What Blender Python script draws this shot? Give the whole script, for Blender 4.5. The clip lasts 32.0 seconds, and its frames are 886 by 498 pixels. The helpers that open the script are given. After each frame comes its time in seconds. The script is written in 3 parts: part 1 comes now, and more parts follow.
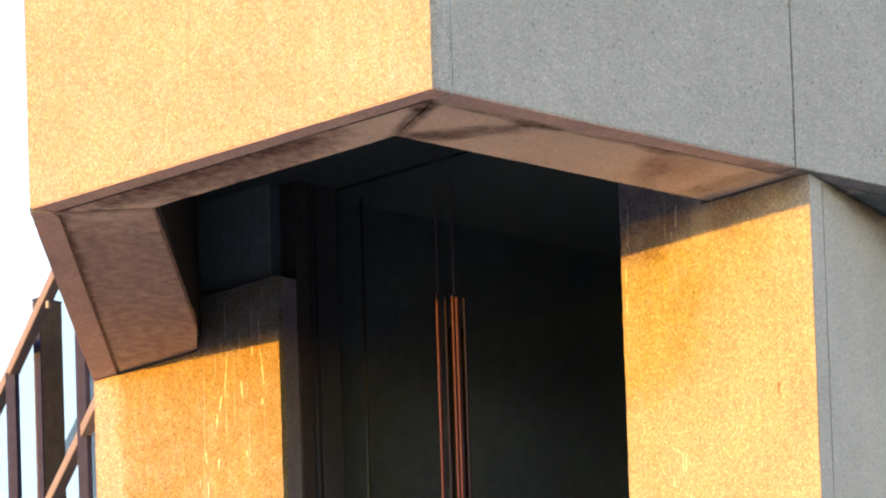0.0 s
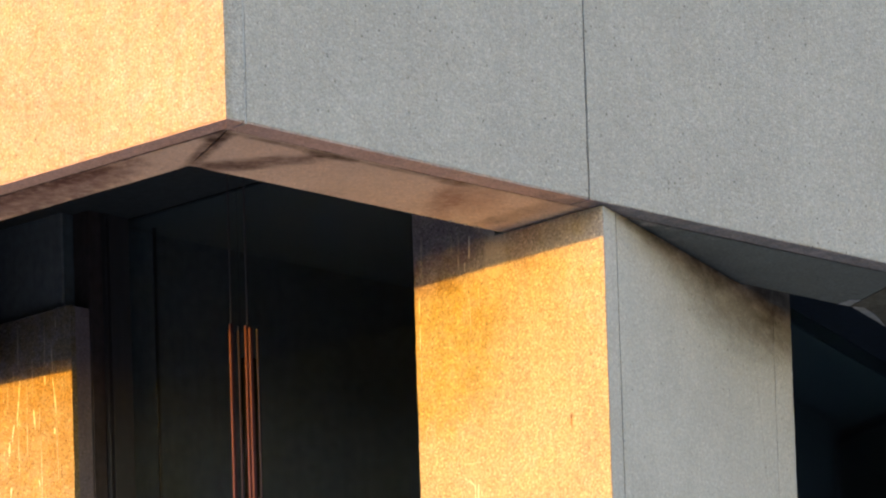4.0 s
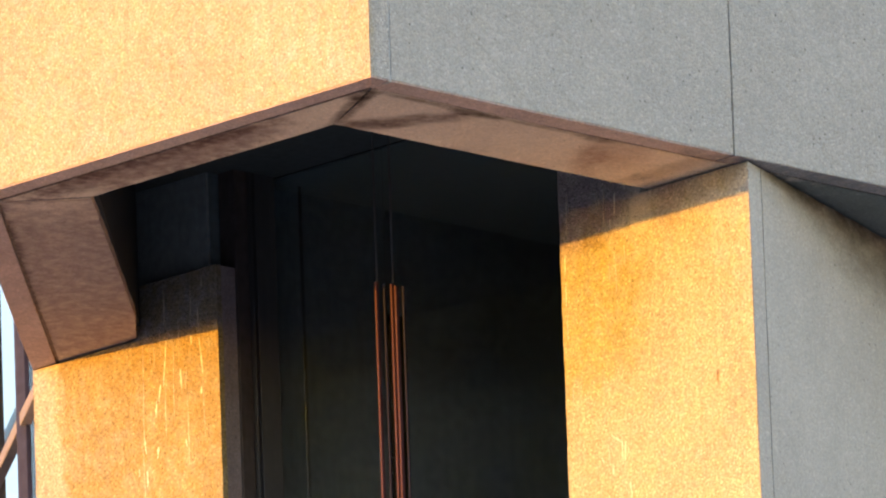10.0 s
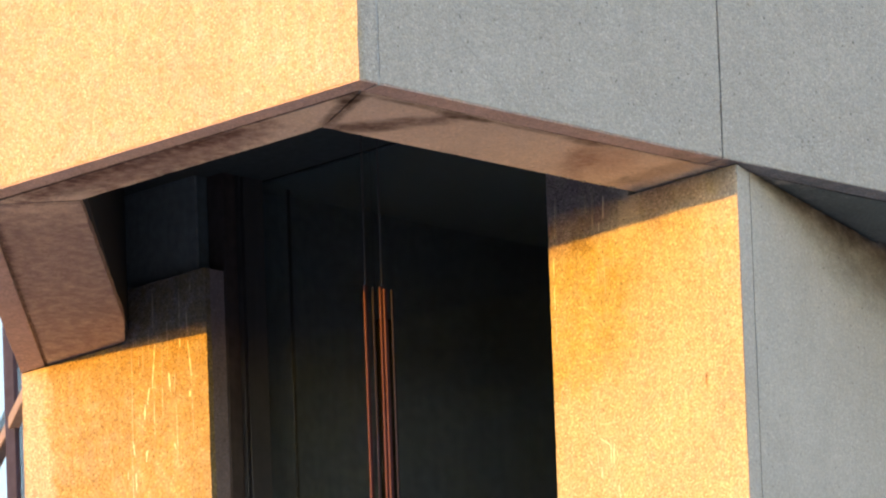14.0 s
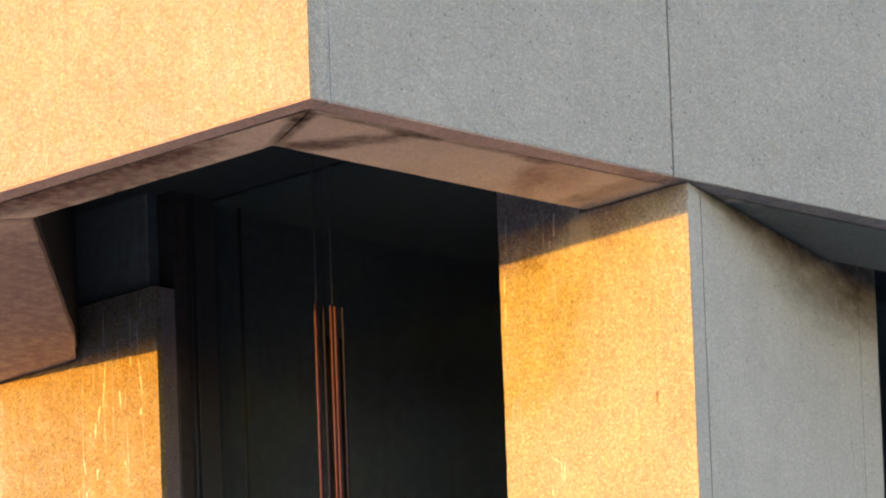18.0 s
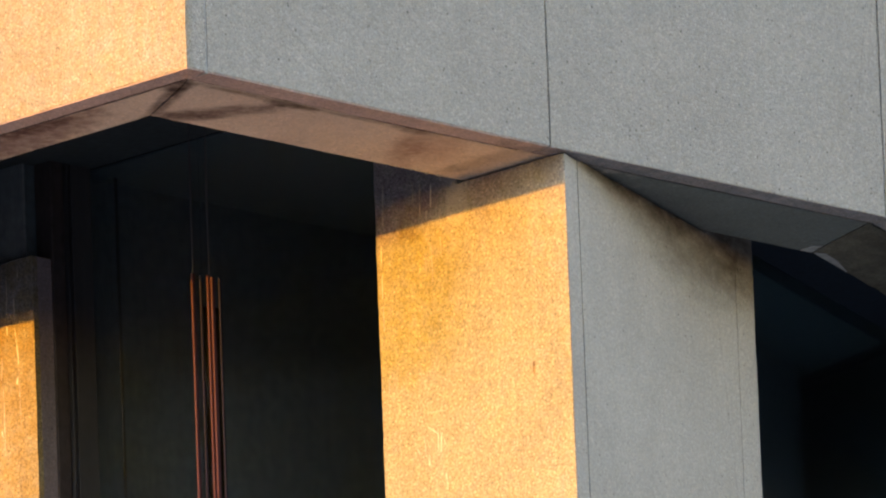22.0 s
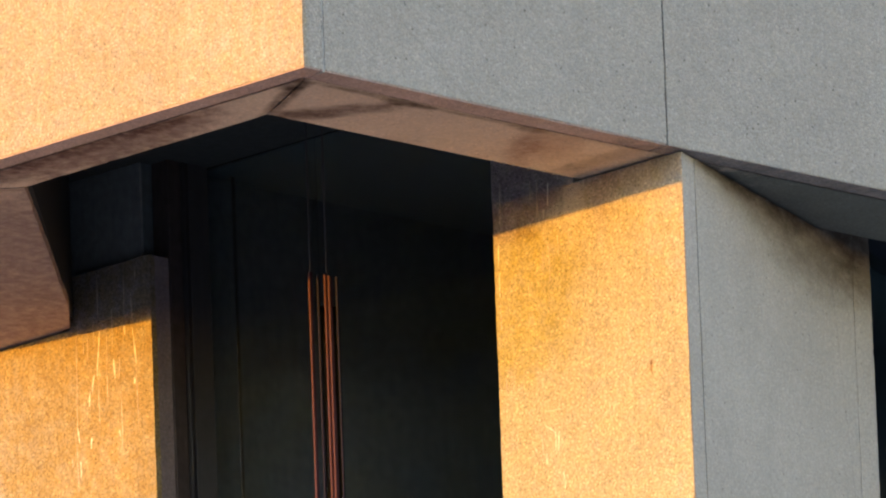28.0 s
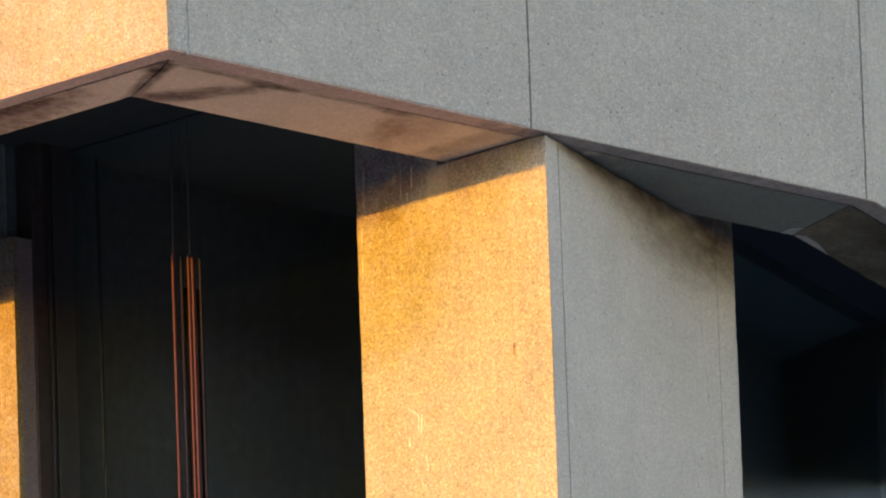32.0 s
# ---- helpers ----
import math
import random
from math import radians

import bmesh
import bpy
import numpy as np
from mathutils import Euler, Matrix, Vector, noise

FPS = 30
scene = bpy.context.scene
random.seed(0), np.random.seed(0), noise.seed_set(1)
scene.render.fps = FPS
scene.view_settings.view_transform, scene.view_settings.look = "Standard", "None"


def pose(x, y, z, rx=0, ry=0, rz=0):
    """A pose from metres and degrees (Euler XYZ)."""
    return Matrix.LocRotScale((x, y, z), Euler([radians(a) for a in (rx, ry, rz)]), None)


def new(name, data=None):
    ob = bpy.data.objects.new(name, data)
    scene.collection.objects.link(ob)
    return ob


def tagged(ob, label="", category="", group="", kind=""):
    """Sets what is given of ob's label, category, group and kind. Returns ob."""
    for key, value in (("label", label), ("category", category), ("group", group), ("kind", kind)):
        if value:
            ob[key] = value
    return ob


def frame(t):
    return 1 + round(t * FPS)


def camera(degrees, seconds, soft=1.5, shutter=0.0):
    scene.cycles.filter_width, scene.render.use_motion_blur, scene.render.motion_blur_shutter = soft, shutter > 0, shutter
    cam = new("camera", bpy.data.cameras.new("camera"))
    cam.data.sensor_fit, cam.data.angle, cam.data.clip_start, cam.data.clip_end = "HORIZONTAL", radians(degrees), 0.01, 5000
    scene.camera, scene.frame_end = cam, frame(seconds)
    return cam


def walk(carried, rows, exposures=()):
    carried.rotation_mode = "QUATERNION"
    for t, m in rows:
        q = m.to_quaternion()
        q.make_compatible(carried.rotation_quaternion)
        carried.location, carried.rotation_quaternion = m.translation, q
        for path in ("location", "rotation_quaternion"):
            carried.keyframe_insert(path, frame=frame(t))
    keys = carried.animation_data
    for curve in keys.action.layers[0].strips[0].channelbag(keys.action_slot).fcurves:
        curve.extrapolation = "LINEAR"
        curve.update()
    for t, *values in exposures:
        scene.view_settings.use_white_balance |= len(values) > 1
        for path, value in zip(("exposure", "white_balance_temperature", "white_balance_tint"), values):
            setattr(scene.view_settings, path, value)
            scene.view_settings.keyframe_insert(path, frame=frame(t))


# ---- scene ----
# The camera stands still on the pavement and turns; a long lens looks up at one corner of a concrete building.
SOFFIT = 14.13                      # height of the overhang's underside above the pavement
EYE_AT = (-32.951, -34.202, 1.60)
cam = camera(3.2, 32.0, soft=2.2)
PAN = [
    (0.0, -43.4912, 14.2138, 1.825),
    (0.5, -43.5848, 14.2056, 1.773),
    (1.0, -43.6468, 14.1918, 1.774),
    (1.5, -43.7750, 14.1713, 1.794),
    (2.0, -43.8537, 14.1441, 1.810),
    (2.5, -43.9368, 14.1699, 1.808),
    (3.0, -44.0614, 14.1991, 1.761),
    (3.5, -44.1834, 14.2539, 1.666),
    (4.5, -44.3500, 14.3270, 1.860),
    (5.5, -44.1083, 14.2972, 2.054),
    (6.0, -44.0043, 14.2429, 2.057),
    (6.5, -43.8582, 14.2074, 2.044),
    (7.0, -43.7546, 14.2025, 2.014),
    (7.5, -43.6748, 14.1962, 2.001),
    (8.0, -43.6446, 14.1860, 1.990),
    (8.5, -43.6567, 14.1681, 1.962),
    (9.0, -43.6705, 14.1616, 1.973),
    (9.5, -43.6679, 14.1638, 1.992),
    (10.0, -43.6800, 14.1658, 1.980),
    (10.5, -43.6690, 14.1658, 1.989),
    (11.0, -43.6690, 14.1802, 2.008),
    (11.5, -43.6919, 14.1829, 2.019),
    (12.0, -43.7044, 14.1774, 2.041),
    (12.5, -43.7043, 14.1841, 2.060),
    (13.0, -43.7177, 14.1799, 2.035),
    (13.5, -43.7147, 14.1731, 1.989),
    (15.5, -43.7301, 14.2086, 2.079),
    (16.0, -43.7504, 14.2279, 2.070),
    (16.5, -43.7759, 14.2369, 2.066),
    (17.0, -43.7856, 14.2384, 2.056),
    (17.5, -43.8372, 14.2296, 2.057),
    (18.0, -43.8908, 14.2351, 2.040),
    (18.5, -44.0036, 14.2279, 2.005),
    (19.0, -44.0922, 14.2010, 2.006),
    (19.5, -44.1536, 14.1725, 2.051),
    (20.0, -44.2075, 14.1583, 2.076),
    (20.5, -44.2550, 14.1400, 2.073),
    (21.0, -44.2890, 14.1264, 2.062),
    (21.5, -44.3135, 14.1214, 2.068),
    (22.0, -44.3365, 14.1116, 2.094),
    (22.5, -44.3459, 14.0855, 2.087),
    (23.0, -44.3635, 14.0797, 2.063),
    (23.5, -44.3783, 14.0706, 2.085),
    (24.0, -44.3677, 14.0681, 2.120),
    (24.5, -44.3571, 14.0651, 2.124),
    (25.0, -44.3219, 14.0623, 2.123),
    (25.5, -44.2354, 14.0482, 2.154),
    (26.0, -44.1028, 14.0649, 2.174),
    (26.5, -44.0143, 14.0992, 2.126),
    (27.5, -43.9080, 14.1210, 2.070),
    (28.5, -43.9183, 14.1223, 2.044),
    (29.0, -43.9295, 14.1217, 2.069),
    (29.5, -43.9442, 14.1139, 2.082),
    (30.0, -43.9744, 14.1080, 2.067),
    (30.5, -44.0370, 14.0962, 2.040),
    (31.0, -44.1200, 14.0855, 2.035),
    (31.5, -44.2233, 14.0715, 2.026),
    (32.0, -44.4365, 14.0413, 1.983),
]
EXPOSURES = [(t, 2.0 + e) for t, e in ((0.0, 0.05), (3.5, 0.0), (6.0, -0.08), (9.0, 0.0), (13.5, 0.04), (19.0, -0.10), (24.0, -0.24), (29.0, -0.24), (32.0, -0.22))]
walk(cam, [(t, pose(*EYE_AT, 90 + pitch, roll, yaw)) for t, yaw, pitch, roll in PAN], EXPOSURES)

# ---- world and sun: the last low sun, nearly level, on the faces that look to -x ----
SUN_WAY = Vector((1.0, -0.33, -0.0675)).normalized()
elevation = math.asin(-SUN_WAY.z)
world = bpy.data.worlds.new("evening_sky")
scene.world = world
world.use_nodes = True
sky = world.node_tree.nodes.new("ShaderNodeTexSky")
sky.sky_type = "NISHITA"
sky.sun_disc = False
sky.sun_elevation = elevation
sky.sun_rotation = math.atan2(-SUN_WAY.x, -SUN_WAY.y)
sky.air_density, sky.dust_density, sky.ozone_density = 1.0, 0.08, 1.0
backdrop_node = world.node_tree.nodes["Background"]
backdrop_node.inputs["Strength"].default_value = 0.24
haze = world.node_tree.nodes.new("ShaderNodeMix")
haze.data_type, haze.blend_type = "RGBA", "MULTIPLY"
haze.inputs[0].default_value, haze.inputs[7].default_value = 1.0, (1.035, 0.975, 1.15, 1)
world.node_tree.links.new(sky.outputs["Color"], haze.inputs[6])
world.node_tree.links.new(haze.outputs[2], backdrop_node.inputs["Color"])

sun_data = bpy.data.lights.new("sun", "SUN")
sun_data.energy, sun_data.angle, sun_data.color = 1.82, radians(0.53), (1.0, 0.405, 0.02)
sun = new("sun", sun_data)
sun.matrix_world = Matrix.Translation((0, 0, 30)) @ SUN_WAY.to_track_quat("-Z", "Y").to_matrix().to_4x4()


# ---- node helpers ----
def put(nt, socket, value):
    if isinstance(value, bpy.types.NodeSocket):
        nt.links.new(value, socket)
    else:
        socket.default_value = value


def mth(nt, op, a, b=0.0, clamp=False):
    n = nt.nodes.new("ShaderNodeMath")
    n.operation, n.use_clamp = op, clamp
    put(nt, n.inputs[0], a)
    put(nt, n.inputs[1], b)
    return n.outputs[0]


def vmul(nt, v, s):
    n = nt.nodes.new("ShaderNodeVectorMath")
    n.operation = "MULTIPLY"
    put(nt, n.inputs[0], v)
    put(nt, n.inputs[1], s)
    return n.outputs[0]


def vadd(nt, v, s):
    n = nt.nodes.new("ShaderNodeVectorMath")
    n.operation = "ADD"
    put(nt, n.inputs[0], v)
    put(nt, n.inputs[1], s)
    return n.outputs[0]


def vlen(nt, v):
    n = nt.nodes.new("ShaderNodeVectorMath")
    n.operation = "LENGTH"
    put(nt, n.inputs[0], v)
    return n.outputs["Value"]


def grainy(nt, v, scale, detail=4.0, rough=0.55):
    n = nt.nodes.new("ShaderNodeTexNoise")
    put(nt, n.inputs["Vector"], v)
    n.inputs["Scale"].default_value, n.inputs["Detail"].default_value = scale, detail
    n.inputs["Roughness"].default_value = rough
    return n.outputs["Fac"]


def cells(nt, v, scale):
    n = nt.nodes.new("ShaderNodeTexVoronoi")
    put(nt, n.inputs["Vector"], v)
    n.inputs["Scale"].default_value = scale
    sep = nt.nodes.new("ShaderNodeSeparateColor")
    nt.links.new(n.outputs["Color"], sep.inputs[0])
    return n.outputs["Distance"], sep.outputs[0], sep.outputs[1]


def span(nt, x, a, b, lo=0.0, hi=1.0, smooth=False):
    n = nt.nodes.new("ShaderNodeMapRange")
    n.interpolation_type = "SMOOTHSTEP" if smooth else "LINEAR"
    n.clamp = True
    for socket, value in zip(n.inputs[:5], (x, a, b, lo, hi)):
        put(nt, socket, value)
    return n.outputs[0]


def blend(nt, fac, a, b, mode="MIX"):
    n = nt.nodes.new("ShaderNodeMix")
    n.data_type, n.blend_type = "RGBA", mode
    put(nt, n.inputs[0], fac)
    put(nt, n.inputs[6], a)
    put(nt, n.inputs[7], b)
    return n.outputs[2]


def grey(nt, x):
    n = nt.nodes.new("ShaderNodeCombineColor")
    for i in range(3):
        put(nt, n.inputs[i], x)
    return n.outputs[0]


def start(name):
    mat = bpy.data.materials.new(name)
    mat.use_nodes = True
    nt = mat.node_tree
    bsdf = nt.nodes["Principled BSDF"]
    coord = nt.nodes.new("ShaderNodeTexCoord").outputs["Object"]
    return mat, nt, bsdf, coord


def patch(nt, coord, wobble, centre, size, soft=0.5, angle=0.0):
    """A soft-edged patch, of dirt or of painted light, round centre with the half sizes given, turned by angle about z,
    its edge made uneven by wobble.
    """
    v = vadd(nt, coord, tuple(-c for c in centre))
    if angle:
        turn = nt.nodes.new("ShaderNodeVectorRotate")
        turn.rotation_type = "Z_AXIS"
        turn.inputs["Angle"].default_value = radians(-angle)
        put(nt, turn.inputs["Vector"], v)
        v = turn.outputs[0]
    v = vmul(nt, v, tuple(1.0 / s for s in size))
    return span(nt, mth(nt, "ADD", vlen(nt, v), wobble), 1.0 + soft, 1.0 - soft, 0.0, 1.0, True)


def aggregate(name, base, grain=0.22, fleck=0.5, mottle=0.12, streak=0.08, patches=(), relief=0.35, rough=0.9, stones=140.0, pits=(30.0, 0.07, 0.15, 0.5), squash=(1.0, 1.0, 1.0), wide=1.0):
    """Exposed-aggregate concrete: small stones of differing grey, dark pits, mottling, rain streaks, and tint patches
    of their own shape: dirt, lime, or shade and sun painted in.
    """
    mat, nt, bsdf, co = start(name)
    d1, r1, g1 = cells(nt, co, stones)
    d2, r2, g2 = cells(nt, co, stones * 1.9)
    d3, r3, g3 = cells(nt, vmul(nt, co, squash), pits[0])
    tone = mth(nt, "ADD", span(nt, r1, 0, 1, 1 - grain, 1 + grain), span(nt, r2, 0, 1, -grain * 0.6, grain * 0.6))
    # sparse dark pits and a few pale stones
    pit = mth(nt, "MULTIPLY", span(nt, d3, pits[1], pits[2], 1, 0), span(nt, r3, pits[3], pits[3] + 0.15, 0, 1))
    pale = mth(nt, "MULTIPLY", span(nt, r1, 0.93, 0.97, 0, 1), span(nt, d1, 0.3, 0.6, 1, 0))
    tone = mth(nt, "MULTIPLY", tone, mth(nt, "SUBTRACT", 1.0, mth(nt, "MULTIPLY", pit, fleck)))
    tone = mth(nt, "ADD", tone, mth(nt, "MULTIPLY", pale, grain * 1.6))
    big = grainy(nt, co, 3.2, 5.0, 0.6)
    mid = grainy(nt, vmul(nt, co, (wide, wide, 1.0)), 22.0, 3.0, 0.6)
    rain = grainy(nt, vmul(nt, co, (34.0, 34.0, 1.6)), 1.0, 4.0, 0.6)
    tone = mth(nt, "MULTIPLY", tone, span(nt, big, 0.3, 0.7, 1 - mottle, 1 + mottle))
    tone = mth(nt, "MULTIPLY", tone, span(nt, mid, 0.3, 0.7, 1 - mottle * 0.35, 1 + mottle * 0.35))
    tone = mth(nt, "MULTIPLY", tone, span(nt, rain, 0.3, 0.7, 1 - streak, 1 + streak))
    warm = blend(nt, span(nt, g1, 0.0, 1.0, 0.0, 1.0), (*(c * k for c, k in zip(base, (1.025, 1.0, 0.96))), 1), (*(c * k for c, k in zip(base, (0.98, 1.0, 1.03))), 1))
    col = blend(nt, 1.0, warm, grey(nt, tone), "MULTIPLY")
    wob = span(nt, grainy(nt, vmul(nt, co, (wide, wide, 1.0)), 9.0, 5.0, 0.65), 0.2, 0.8, -0.45, 0.45)
    for centre, size, tint, amount, soft, *angle in patches:
        steady = len(angle) > 1
        m = patch(nt, co, mth(nt, "MULTIPLY", wob, angle[1]) if steady else wob, centre, size, soft, *angle[:1])
        m = mth(nt, "MULTIPLY", m, span(nt, mid, 0.25, 0.6, amount * (0.97 if amount > 0.96 else 0.45), amount))
        lime = (0.62, 0.59, 0.54, 1) if tint[0] > 1 else blend(nt, 1.0, col, (*tint, 1), "MULTIPLY")
        col = blend(nt, m, col, lime)
    put(nt, bsdf.inputs["Base Color"], col)
    bsdf.inputs["Roughness"].default_value = rough
    bsdf.inputs["Specular IOR Level"].default_value = 0.0
    bump = nt.nodes.new("ShaderNodeBump")
    bump.inputs["Strength"].default_value, bump.inputs["Distance"].default_value = relief, 0.003
    put(nt, bump.inputs["Height"], mth(nt, "SUBTRACT", mth(nt, "ADD", mth(nt, "MULTIPLY", d1, -0.8), mth(nt, "MULTIPLY", d2, -0.3)), pit))
    nt.links.new(bump.outputs[0], bsdf.inputs["Normal"])
    return mat


def plain(name, base, rough=0.5, metal=0.0, vary=0.15, scale=30.0, specular=0.5):
    mat, nt, bsdf, co = start(name)
    a = grainy(nt, co, scale, 4.0)
    b = grainy(nt, vmul(nt, co, (60.0, 60.0, 3.0)), 1.0, 3.0)
    tone = mth(nt, "MULTIPLY", span(nt, a, 0.3, 0.7, 1 - vary, 1 + vary), span(nt, b, 0.3, 0.7, 1 - vary * 0.5, 1 + vary * 0.5))
    put(nt, bsdf.inputs["Base Color"], blend(nt, 1.0, (*base, 1), grey(nt, tone), "MULTIPLY"))
    put(nt, bsdf.inputs["Roughness"], span(nt, a, 0.3, 0.7, max(rough - 0.08, 0.03), rough + 0.08))
    bsdf.inputs["Metallic"].default_value = metal
    bsdf.inputs["Specular IOR Level"].default_value = specular
    return mat


def glass(name, tint, rough=0.0, ior=1.5, veil=0.0):
    mat, nt, bsdf, co = start(name)
    bsdf.inputs["Base Color"].default_value = (*tint, 1)
    bsdf.inputs["Transmission Weight"].default_value = 1.0
    bsdf.inputs["IOR"].default_value = ior
    put(nt, bsdf.inputs["Roughness"], span(nt, grainy(nt, co, 4.0), 0.3, 0.7, rough, rough + 0.02))
    # bluish film added to lift the dark glass, as lens haze does
    if veil:
        film = nt.nodes.new("ShaderNodeBsdfDiffuse")
        film.inputs["Color"].default_value = (0.22, 0.45, 0.80, 1)
        mix = nt.nodes.new("ShaderNodeMixShader")
        put(nt, mix.inputs[0], span(nt, grainy(nt, co, 2.5, 5.0), 0.3, 0.7, veil * 0.4, veil * 1.6))
        nt.links.new(bsdf.outputs[0], mix.inputs[1])
        nt.links.new(film.outputs[0], mix.inputs[2])
        nt.links.new(mix.outputs[0], nt.nodes["Material Output"].inputs["Surface"])
    return mat


# ---- materials ----
CLEAN = (0.44, 0.427, 0.405)
WORN = (0.455, 0.440, 0.398)
m_fascia = aggregate("fascia_concrete", CLEAN, 0.12, 0.75, 0.06, 0.03, relief=0.8, pits=(40.0, 0.05, 0.17, 0.6), squash=(1.0, 0.0, 0.8))
m_fascia_front = aggregate("fascia_concrete_sun_toned", CLEAN, 0.19, 0.5, 0.07, 0.04, [
    # warm tone of the low sun put into the whole front face
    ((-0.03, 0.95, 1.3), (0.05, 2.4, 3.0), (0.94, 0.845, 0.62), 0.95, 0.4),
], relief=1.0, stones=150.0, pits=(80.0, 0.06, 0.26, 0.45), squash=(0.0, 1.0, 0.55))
m_lip = aggregate("panel_edge_concrete", (0.58, 0.475, 0.47), 0.14, 0.4, 0.14, 0.0, [
    # far side's shade painted in, darker and bluer
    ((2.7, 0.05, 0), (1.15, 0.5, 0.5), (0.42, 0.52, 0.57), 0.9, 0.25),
    # slightly purpler along the slanting side
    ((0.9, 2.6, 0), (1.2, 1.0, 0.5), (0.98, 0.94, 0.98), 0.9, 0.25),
])
SOOT, OCHRE, PALE = (0.36, 0.33, 0.31), (0.87, 0.83, 0.50), (1.3, 1.3, 1.3)
m_soffit = aggregate("soffit_concrete", (0.73, 0.645, 0.59), 0.10, 0.4, 0.08, 0.0, [
    ((0.18, 0.262, 0), (0.215, 0.032, 0.2), (0.30, 0.27, 0.27), 0.95, 0.45, 62.3),
    ((0.115, 0.16, 0), (0.09, 0.045, 0.2), SOOT, 0.85, 0.5, 62.3),
    ((0.455, 0.315, 0), (0.23, 0.064, 0.2), (0.38, 0.34, 0.35), 0.95, 0.5, -57.0),
    ((0.390, 0.430, 0), (0.11, 0.060, 0.2), (0.40, 0.36, 0.37), 0.8, 0.6, -45.0),
    ((0.37, 0.112, 0), (0.24, 0.018, 0.2), SOOT, 0.85, 0.7),
    ((0.57, 0.125, 0), (0.10, 0.030, 0.2), SOOT, 0.95, 0.5),
    ((0.80, 0.118, 0), (0.22, 0.014, 0.2), SOOT, 0.7, 0.8),
    ((1.23, 0.28, 0), (0.24, 0.050, 0.2), (0.52, 0.41, 0.38), 0.75, 0.75, 55.0),
    ((1.10, 0.125, 0), (0.09, 0.030, 0.2), SOOT, 0.8, 0.6),
    ((1.30, 0.22, 0), (0.16, 0.090, 0.2), (0.70, 0.60, 0.56), 0.8, 0.7, 50.0),
    ((1.55, 0.20, 0), (0.05, 0.25, 0.2), SOOT, 0.5, 0.7),
    ((0.15, 1.12, 0), (0.16, 0.52, 0.2), (0.42, 0.36, 0.38), 0.95, 0.3),
    ((0.11, 1.20, 0), (0.050, 0.50, 0.2), (0.48, 0.41, 0.42), 0.9, 0.7),
    ((0.12, 0.72, 0), (0.035, 0.20, 0.2), (0.55, 0.46, 0.44), 0.8, 0.7),
    ((0.21, 1.55, 0), (0.06, 0.05, 0.2), PALE, 0.22, 0.7),
    ((0.50, 2.20, 0), (0.62, 0.022, 0.2), (0.40, 0.36, 0.40), 0.95, 0.7, 42.6),
    ((0.30, 1.64, 0), (0.12, 0.02, 0.2), (0.55, 0.5, 0.5), 0.8, 0.7, -45.0),
    # the whole slanting side is darker and more purple
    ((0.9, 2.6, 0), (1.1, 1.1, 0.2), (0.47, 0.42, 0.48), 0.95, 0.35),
    # low light past the right pier painted in as a dark tint
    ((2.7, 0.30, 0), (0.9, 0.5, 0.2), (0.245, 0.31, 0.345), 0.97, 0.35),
], 0.2)
# the same soffit concrete with the far side's shade in its base colour
m_soffit_shaded = aggregate("soffit_concrete_shaded", (0.150, 0.138, 0.116), 0.16, 0.4, 0.35, 0.0, [
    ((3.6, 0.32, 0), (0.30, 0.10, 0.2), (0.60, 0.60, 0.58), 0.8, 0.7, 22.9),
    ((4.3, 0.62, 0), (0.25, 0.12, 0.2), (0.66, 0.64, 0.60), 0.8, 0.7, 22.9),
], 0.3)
m_pier_right = aggregate("pier_concrete_stains_and_light", WORN, 0.22, 0.42, 0.08, 0.05, [
    ((1.66, 0.76, -0.36), (0.5, 0.25, 0.24), OCHRE, 0.95, 0.35),
    # yellow of the sunlight put into the colour of the lit part
    ((1.66, 0.45, -0.74), (0.5, 0.60, 0.64), (0.94, 0.92, 0.68), 0.85, 0.2),
    # shade beneath the hollow painted in as a dark purple tint
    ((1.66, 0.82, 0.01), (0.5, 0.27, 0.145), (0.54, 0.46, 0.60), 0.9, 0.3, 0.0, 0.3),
    ((1.66, 0.508, -0.065), (0.5, 0.048, 0.075), (1.6, 1.6, 1.6), 0.62, 0.12, 0.0, 0.25),
    # darker along the top edge and beside the pale patch
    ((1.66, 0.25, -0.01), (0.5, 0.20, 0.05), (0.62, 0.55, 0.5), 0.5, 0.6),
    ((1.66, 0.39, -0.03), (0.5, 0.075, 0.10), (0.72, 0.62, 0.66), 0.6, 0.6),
    ((1.66, 0.186, -0.658), (0.5, 0.006, 0.008), (0.30, 0.16, 0.10), 0.95, 0.4),
    ((1.66, 0.186, -0.675), (0.5, 0.006, 0.024), (0.66, 0.42, 0.28), 0.8, 0.5),
    ((1.66, 0.64, -0.82), (0.5, 0.05, 0.08), PALE, 0.15, 0.7),
], relief=1.0, stones=150.0, pits=(80.0, 0.06, 0.26, 0.45), squash=(0.0, 1.0, 0.55))
m_pier_left = aggregate("pier_concrete_ochre", WORN, 0.22, 0.5, 0.09, 0.09, [
    ((1.66, 2.9, -0.4), (0.5, 2.0, 2.0), (0.95, 0.88, 0.76), 0.9, 0.1),
    ((1.66, 2.70, 0.15), (0.5, 0.585, 1.5), (0.80, 0.70, 0.42), 0.95, 0.05, 0.0, 0.3),
    # shade over the pier's top painted in as a bluish tint
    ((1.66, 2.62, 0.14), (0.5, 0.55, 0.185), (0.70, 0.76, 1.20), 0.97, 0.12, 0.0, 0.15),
], relief=1.0, stones=150.0, pits=(80.0, 0.06, 0.26, 0.45), squash=(0.0, 1.0, 0.55))
